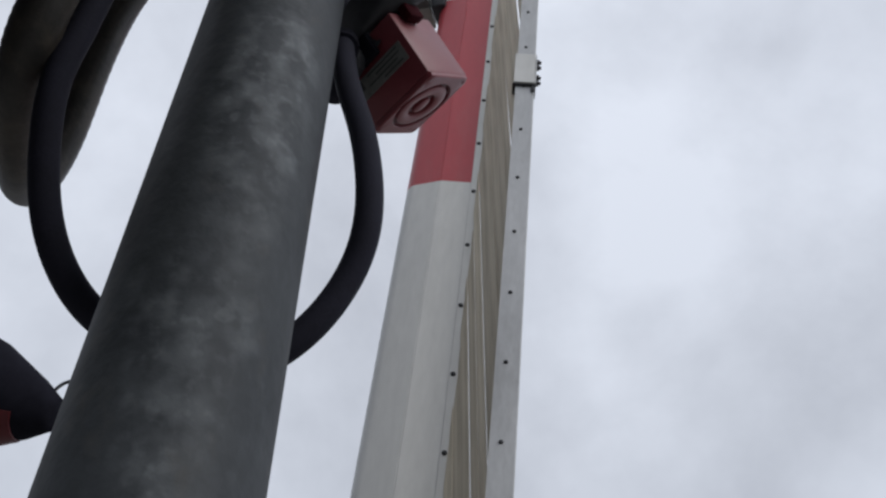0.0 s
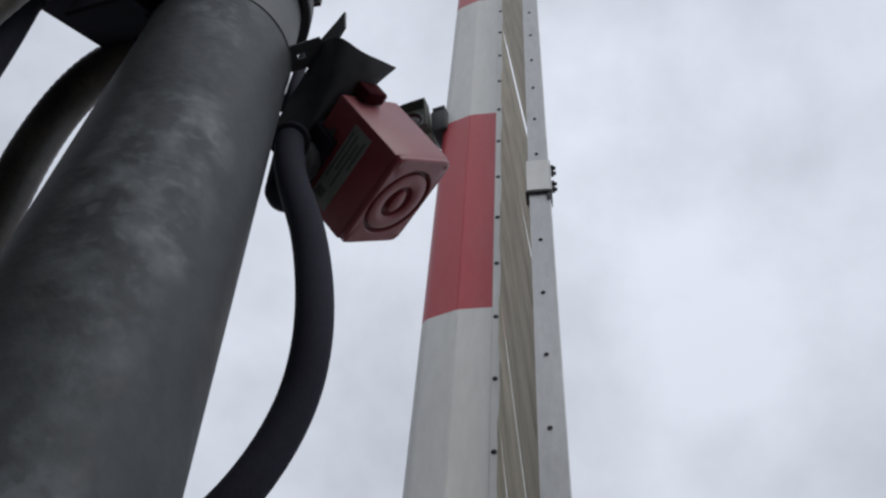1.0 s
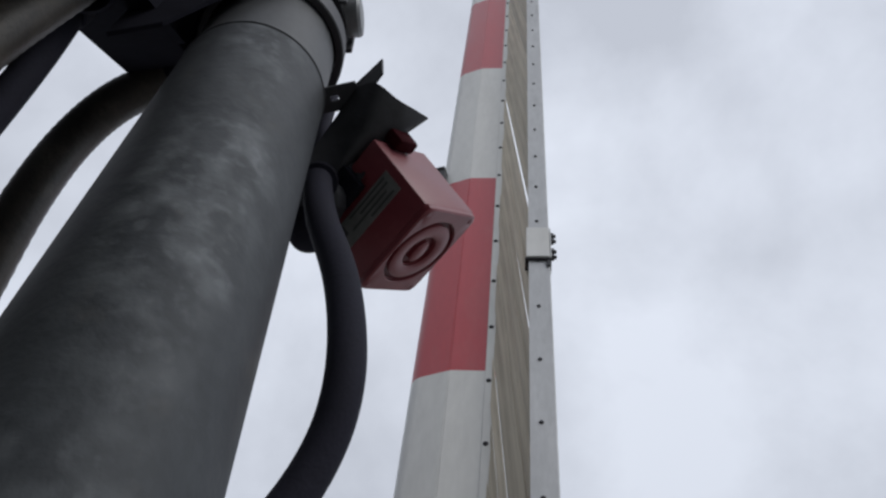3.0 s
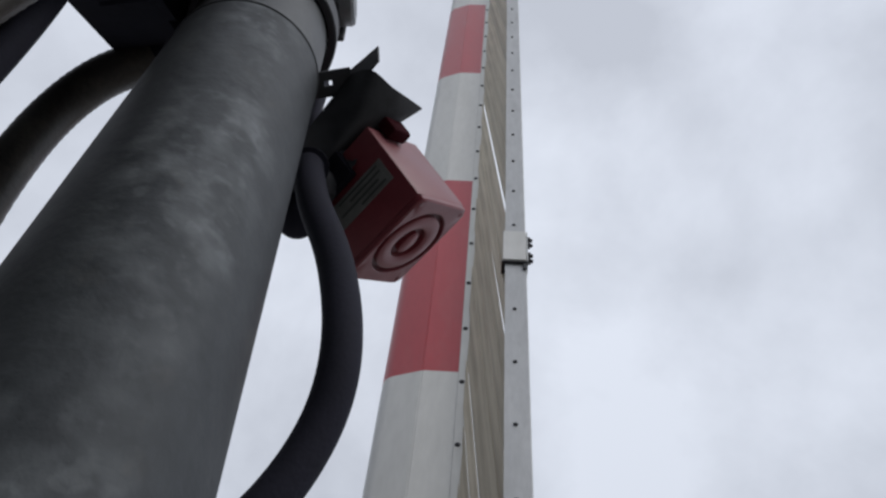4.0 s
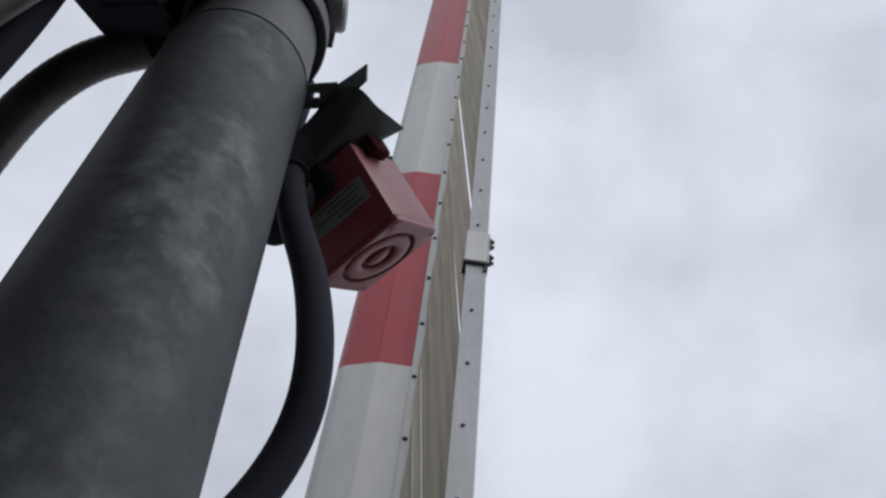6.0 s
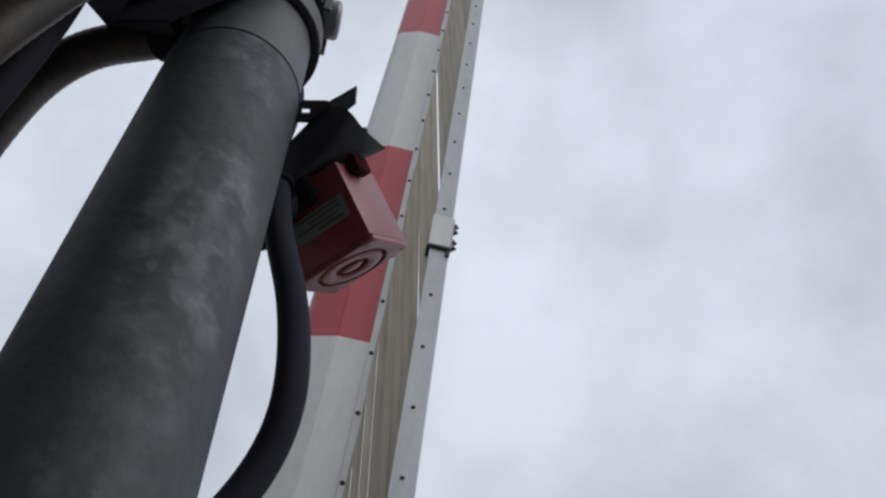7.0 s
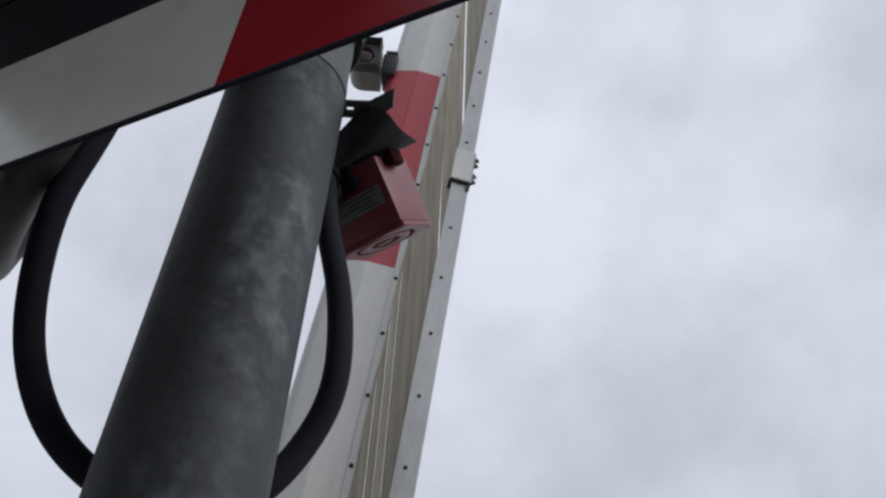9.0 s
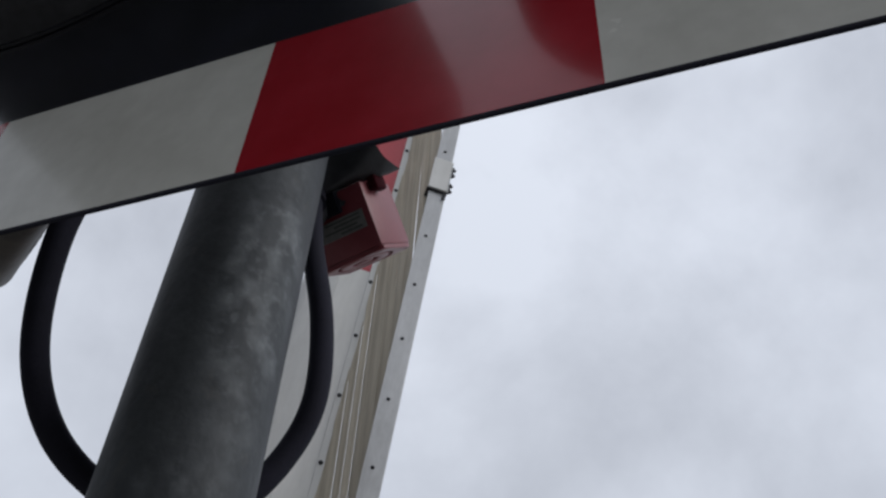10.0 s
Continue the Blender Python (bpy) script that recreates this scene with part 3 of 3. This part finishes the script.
rail_section = [(RX - 0.0165, RY), (RX + 0.0205, RY), (RX + 0.022, RY + 0.0015), (RX + 0.022, RY + 0.034), (RX + 0.019, RY + 0.034), (RX + 0.019, RY + 0.003), (RX - 0.0165, RY + 0.003)]
SPLIT = H0 + 0.295
part("skirt_rail", prism(rail_section, 0.35, SPLIT - 0.001), RAIL, boom, "grey aluminium skirt rail", smooth=30)
part("skirt_rail", prism(rail_section, SPLIT + 0.001, TOP - 0.3), RAIL, boom, "grey aluminium skirt rail", smooth=30)

rivet_bm = lathe([(0.0, 0.0), (0.0044, 0.0), (0.0044, 0.0012), (0.0024, 0.0028), (0.0, 0.003)], 8)
rivet_bm.transform(pose(0, 0, 0, 90, 0, 0))
rivet_me = bpy.data.meshes.new("rivet")
rivet_bm.to_mesh(rivet_me)
rivet_bm.free()
rivet_me.materials.append(RIVET)
lo = -int(H0 / PITCH) + 3
hi = int((TOP - H0) / PITCH)
for i in range(lo, hi):
    r = new("rivet", rivet_me)
    r.parent = boom
    r.location = (0.0, -0.0024, H0 + i * PITCH)
for i in range(lo, hi - 2):
    z = H0 + 0.1033 + i * PITCH_RAIL
    if z < 0.4:
        continue
    r = new("rivet", rivet_me)
    r.parent = boom
    r.location = (RX, RY, z)
    r.scale = (0.8, 1.0, 0.8)
# skirt slats: they hang in a row from the boom's edge down to the rail; most overlap, a few stand apart
REACH, LATH = 0.93, PITCH_RAIL
# joint number: width of the open slit at the boom and at the rail
SLITS = {0: (0.0030, 0.0042), 3: (-0.0012, 0.0052), 5: (0.0004, 0.0022), 7: (-0.0022, 0.0014), 8: (0.0004, 0.0004), 9: (0.0028, 0.0022), 10: (0.0004, 0.0010), 11: (0.0008, 0.0008)}
steep = math.hypot(RX, RY) / math.hypot(math.hypot(RX, RY), REACH)
slat_down = Vector((RX, RY + 0.004, -REACH)).normalized()
slat_wide = Vector((RX, RY + 0.004, 0.0))
slat_wide = (slat_wide - slat_down * slat_wide.dot(slat_down)).normalized()
slat_deep = slat_wide.cross(slat_down)
if slat_deep.y < 0:
    slat_deep = -slat_deep


def slat_line(joint, u, side):
    """A point on one side of a joint between two slats, u of the way from boom to rail."""
    a, b = SLITS.get(joint, (-0.0014, -0.0014))
    s = H0 + 8.6 * PITCH - joint * LATH - REACH * u + side * 0.5 * (a + (b - a) * u) / steep
    return Vector((RX * u, 0.002 + (RY + 0.004) * u, s))


for j in range(-26, 30):
    home = axes(slat_line(j, 0.0, 0) + slat_deep * 0.0016 * (j % 2), slat_wide, slat_deep, -slat_down)
    if home.translation.z > TOP - 0.05 or home.translation.z < 1.1:
        continue
    corners = [home.inverted() @ p for p in (slat_line(j, 0.06, -1), slat_line(j + 1, 0.06, 1), slat_line(j + 1, 1.04, 1), slat_line(j, 1.04, -1))]
    sb = bmesh.new()
    # front with two shallow creases along it, then the back
    rails = []
    for f, d in ((0.0, 0.0), (0.07, -0.0006), (0.33, -0.0002), (0.40, 0.0003), (0.66, -0.0002), (0.93, -0.0006), (1.0, 0.0), (1.0, 0.0012), (0.0, 0.0012)):
        ends = []
        for p, q in ((corners[0], corners[1]), (corners[3], corners[2])):
            v = p.lerp(q, f)
            ends.append(sb.verts.new((v.x, d, v.z)))
        rails.append(ends)
    for p, q in zip(rails, rails[1:] + rails[:1]):
        sb.faces.new((p[0], p[1], q[1], q[0]))
    sb.faces.new([r[0] for r in rails])
    sb.faces.new([r[1] for r in reversed(rails)])
    s = part("slat", sb, SLAT, boom)
    s.matrix_basis = home
# splice clamp of the skirt rail
CL, CR = RX - 0.021, RX + 0.0215
splice = part("rail_splice", box(CL, CR, RY - 0.008, RY - 0.0035, SPLIT - 0.05, SPLIT + 0.05, 0.0012, 2), WHITE, boom, "pale splice plate with bolts")
part("splice_angle", box(CR + 0.0008, CR + 0.0035, RY - 0.0065, RY + 0.034, SPLIT - 0.05, SPLIT + 0.05, 0.0008, 1), RAIL, splice)
part("splice_lip", box(CL - 0.002, CR + 0.003, RY - 0.006, RY + 0.022, SPLIT - 0.0545, SPLIT - 0.0512, 0.0005, 1), RIVET, splice)
for k in (-0.036, -0.018, 0.018, 0.036):
    nut = lathe([(0.0, 0.0), (0.0066, 0.0), (0.0066, 0.005), (0.0036, 0.0055), (0.0036, 0.0095), (0.0, 0.0095)], 6, m=Matrix.Translation((CR + 0.0036, RY + 0.004, SPLIT + k)) @ pose(0, 0, 0, 0, 90, 0))
    part("bolt", nut, RIVET, splice)
part("hanger", box(CR - 0.006, CR + 0.001, RY - 0.0045, RY - 0.0005, SPLIT - 0.074, SPLIT - 0.0548, 0.001, 1), RIVET, splice)

# lamp on the boom's edge
boom_lamp = thing("boom_lamp", Matrix.Translation((0.098, 0.640, 3.615)), "grey hooded warning lamp on a black mount", "lamp")
L_Z = Vector((-0.22, -0.93, -0.20)).normalized()
L_X = (Vector((1, 0, 0)) - L_Z * L_Z.x).normalized()
lamp_m = axes(Vector((0, 0, 0)), L_X, L_Z.cross(L_X), L_Z)


def lamp_part(name, bm, mat, label="", smooth=35):
    bm.transform(lamp_m)
    return part(name, bm, mat, boom_lamp, label, smooth)


def d_shape(grow=0.0, n=20):
    """Outline of the lamp face: half round on one side, squared on the other."""
    r = 0.047 + grow
    arc = [(-0.006 + r * math.cos(math.pi / 2 + math.pi * i / n), 0.008 + r * math.sin(math.pi / 2 + math.pi * i / n)) for i in range(n + 1)]
    return arc + [(0.044 + grow, 0.008 - r), (0.044 + grow, 0.008 + r)]


def shell(outer, inner, z0, z1):
    """A sleeve between two outlines, open at both ends."""
    bm = bmesh.new()
    rings = [[bm.verts.new((x, y, z)) for x, y in o] for o, z in ((outer, z0), (outer, z1), (inner, z1), (inner, z0))]
    for p, q in zip(rings, rings[1:] + rings[:1]):
        for i in range(len(p)):
            j = (i + 1) % len(p)
            bm.faces.new((p[i], p[j], q[j], q[i]))
    return bm


body = prism([(x * 0.86 + 0.004, y * 0.86) for x, y in d_shape()], -0.086, -0.0105)
lamp_part("housing", body, LAMP_GREY, "cream grey housing")
lamp_part("face_plate", prism(d_shape(-0.0015), -0.010, -0.004), LAMP_GREY, "grey face plate")
lamp_part("hood", shell(d_shape(), d_shape(-0.0025), -0.010, 0.022), LAMP_DARK, "short dark grey hood")
lens_at = Matrix.Translation((-0.006, 0.008, -0.0036))
lamp_part("bezel", lathe([(0.034, 0.0), (0.039, 0.0), (0.039, 0.004), (0.034, 0.005)], 32, True, m=lens_at), LAMP_GREY, "pale bezel ring")
lamp_part("lens", lathe([(0.0, 0.0), (0.0336, 0.0), (0.030, 0.004), (0.018, 0.008), (0.0, 0.010)], 32, m=lens_at), LENS, "dark brown-red lens")
# black triangles laid on the plate for the shade in its corner recesses
for y0, y1 in ((0.030, 0.052), (-0.036, -0.014)):
    lamp_part("vent", prism([(0.038, y0), (0.038, y1), (0.030, y1 if y0 > 0 else y0)], -0.0036, -0.0026), MATTE, "black triangle for the shade in a corner recess")
lamp_part("mount", box(0.050, 0.086, -0.052, 0.018, -0.066, 0.004, 0.005), BLACK, "black mount block")
lamp_part("mount_cap", box(0.056, 0.0865, 0.0182, 0.026, -0.030, 0.006, 0.002), ZINC_DARK)

# ---- signal board in front of the post ----
T_U = Vector((0.7779, -0.6284, -0.068)).normalized()
T_W = Vector((0.6284, 0.7779, 0.0))          # away from the viewer
T_Z = T_U.cross(T_W)
if T_Z.z < 0:
    T_Z = -T_Z
board_m = axes(Vector((0.0, -0.376, 2.051)), T_U, T_W, T_Z)
board = thing("signal_board", board_m, "glossy black signal board with a red and white border", "signal")
X0, X1, HT, BW = -0.725, 0.72, 0.86, 0.1405
part("panel", box(X0, X1, 0.002, 0.0038, 0.0026, HT, 0.0008, 1), BOARD_BLACK, board, "glossy black panel")
part("edge_trim", box(X0, X1, 0.0003, 0.0030, 0.0, 0.0024), RUBBER, board, "thin black edge trim")
marks = [-0.725, -0.486, -0.249, 0.0, 0.2245, 0.472, 0.72]
for i in range(6):
    red = i % 2 == 1
    mat = BOARD_RED if red else BOARD_WHITE
    for z in (0.0026, HT - BW):
        block = box(marks[i], marks[i + 1], 0.0005, 0.0018, z, (BW if z < 0.1 else HT) - 0.0006)
        skew = 0.068 if z < 0.1 else 0.0
        for vert in block.verts:
            inner = X0 + 0.01 < vert.co.x < X1 - 0.01
            vert.co.x -= skew * vert.co.z if inner else 0.0
        part("border_block", block, mat, board, "red film block" if red else "white film block")
for x in (X0, X1 - BW):
    for k in range(3):
        z = BW + k * (HT - 2 * BW) / 3
        part("border_block", box(x, x + BW, 0.0005, 0.0018, z, z + (HT - 2 * BW) / 3), BOARD_RED if k != 1 else BOARD_WHITE, board)
for x in (-0.40, 0.15):
    part("stiffener", box(x, x + 0.03, 0.0040, 0.03, 0.22, HT - 0.05, 0.002, 1), BRACKET, board)
part("arm", box(-0.24, -0.20, 0.0040, 0.12, 0.655, 0.70, 0.003), BRACKET, board, "steel carrier arm")
for x, deep in ((-0.32, 0.40), (0.325, 0.24)):
    lm = Matrix.Translation((x, 0.001, 0.53)) @ pose(0, 0, 0, 90, 0, 0)
    lamp = part("signal_lamp", lathe([(0.253, 0.0), (0.253, 0.003), (0.250, 0.004), (0.0, 0.004)], 48, m=lm), BOARD_BLACK, board, "black round signal lamp", 40)
    part("hood", lathe([(0.248, 0.004), (0.251, 0.004), (0.255, deep), (0.252, deep)], 48, True, m=lm), BRACKET, lamp, "long black hood", 40)
    part("lens", lathe([(0.0, 0.0045), (0.21, 0.0045), (0.16, 0.018), (0.04, 0.026), (0.0, 0.028)], 40, m=lm), LENS, lamp, "dark red lens", 40)

# ---- second lamp beyond the post, on its own slim pole ----
second = thing("hooded_lamp", (-1.15, 0.95, 0.0), "dark hooded lamp with a reddish underside on a slim pole", "lamp")
h_m = axes(Vector((0.602, -0.05, 2.543)), Vector((0.0, 1.0, 0.0)), Vector((0.275, 0.0, 0.961)), Vector((-0.961, 0.0, 0.275)))
HORN = [(0.024, -0.004), (0.033, 0.002), (0.037, 0.010), (0.060, 0.050), (0.108, 0.156), (0.134, 0.260), (0.134, 0.450)]
part("hood", lathe([(0.0, -0.006), *HORN, (0.0, 0.450)], 40, m=h_m), MATTE, second, "tapered black hood", 40)
shell_bm = bmesh.new()
strips = []
for r, z in HORN[3:]:
    strips.append([[shell_bm.verts.new(h_m @ Vector(((r + g) * math.cos(a), (r + g) * math.sin(a), z))) for a in [radians(-140 + 6 * i) for i in range(14)]] for g in (0.0006, 0.0035)])
for (p0, p1), (q0, q1) in zip(strips, strips[1:]):
    for i in range(13):
        shell_bm.faces.new((p1[i], p1[i + 1], q1[i + 1], q1[i]))
        shell_bm.faces.new((p0[i], q0[i], q0[i + 1], p0[i + 1]))
    shell_bm.faces.new((p0[0], p1[0], q1[0], q0[0]))
    shell_bm.faces.new((p0[-1], q0[-1], q1[-1], p1[-1]))
for p0, p1 in (strips[0], strips[-1]):
    for i in range(13):
        shell_bm.faces.new((p0[i], p0[i + 1], p1[i + 1], p1[i]))
part("lower_shell", shell_bm, RED_DARK, second, "dull dark red lower shell", 40)
part("pole", lathe([(0.03, 0.0), (0.03, 2.62), (0.0, 2.63)], 24), ZINC_DARK, second, "slim zinc pole", 40)
part("arm", tube([(0.0, 0.0, 2.56), (0.08, -0.06, 2.60), (0.20, -0.11, 2.605)], 0.02, 16, 6), ZINC_DARK, second, smooth=60)
part("hook", tube([(0.578, -0.05, 2.588), (0.592, -0.05, 2.612), (0.612, -0.05, 2.622), (0.626, -0.05, 2.612), (0.622, -0.05, 2.594), (0.608, -0.05, 2.592)], 0.0035, 8, 6), BRACKET, second, "small wire hook", smooth=60)
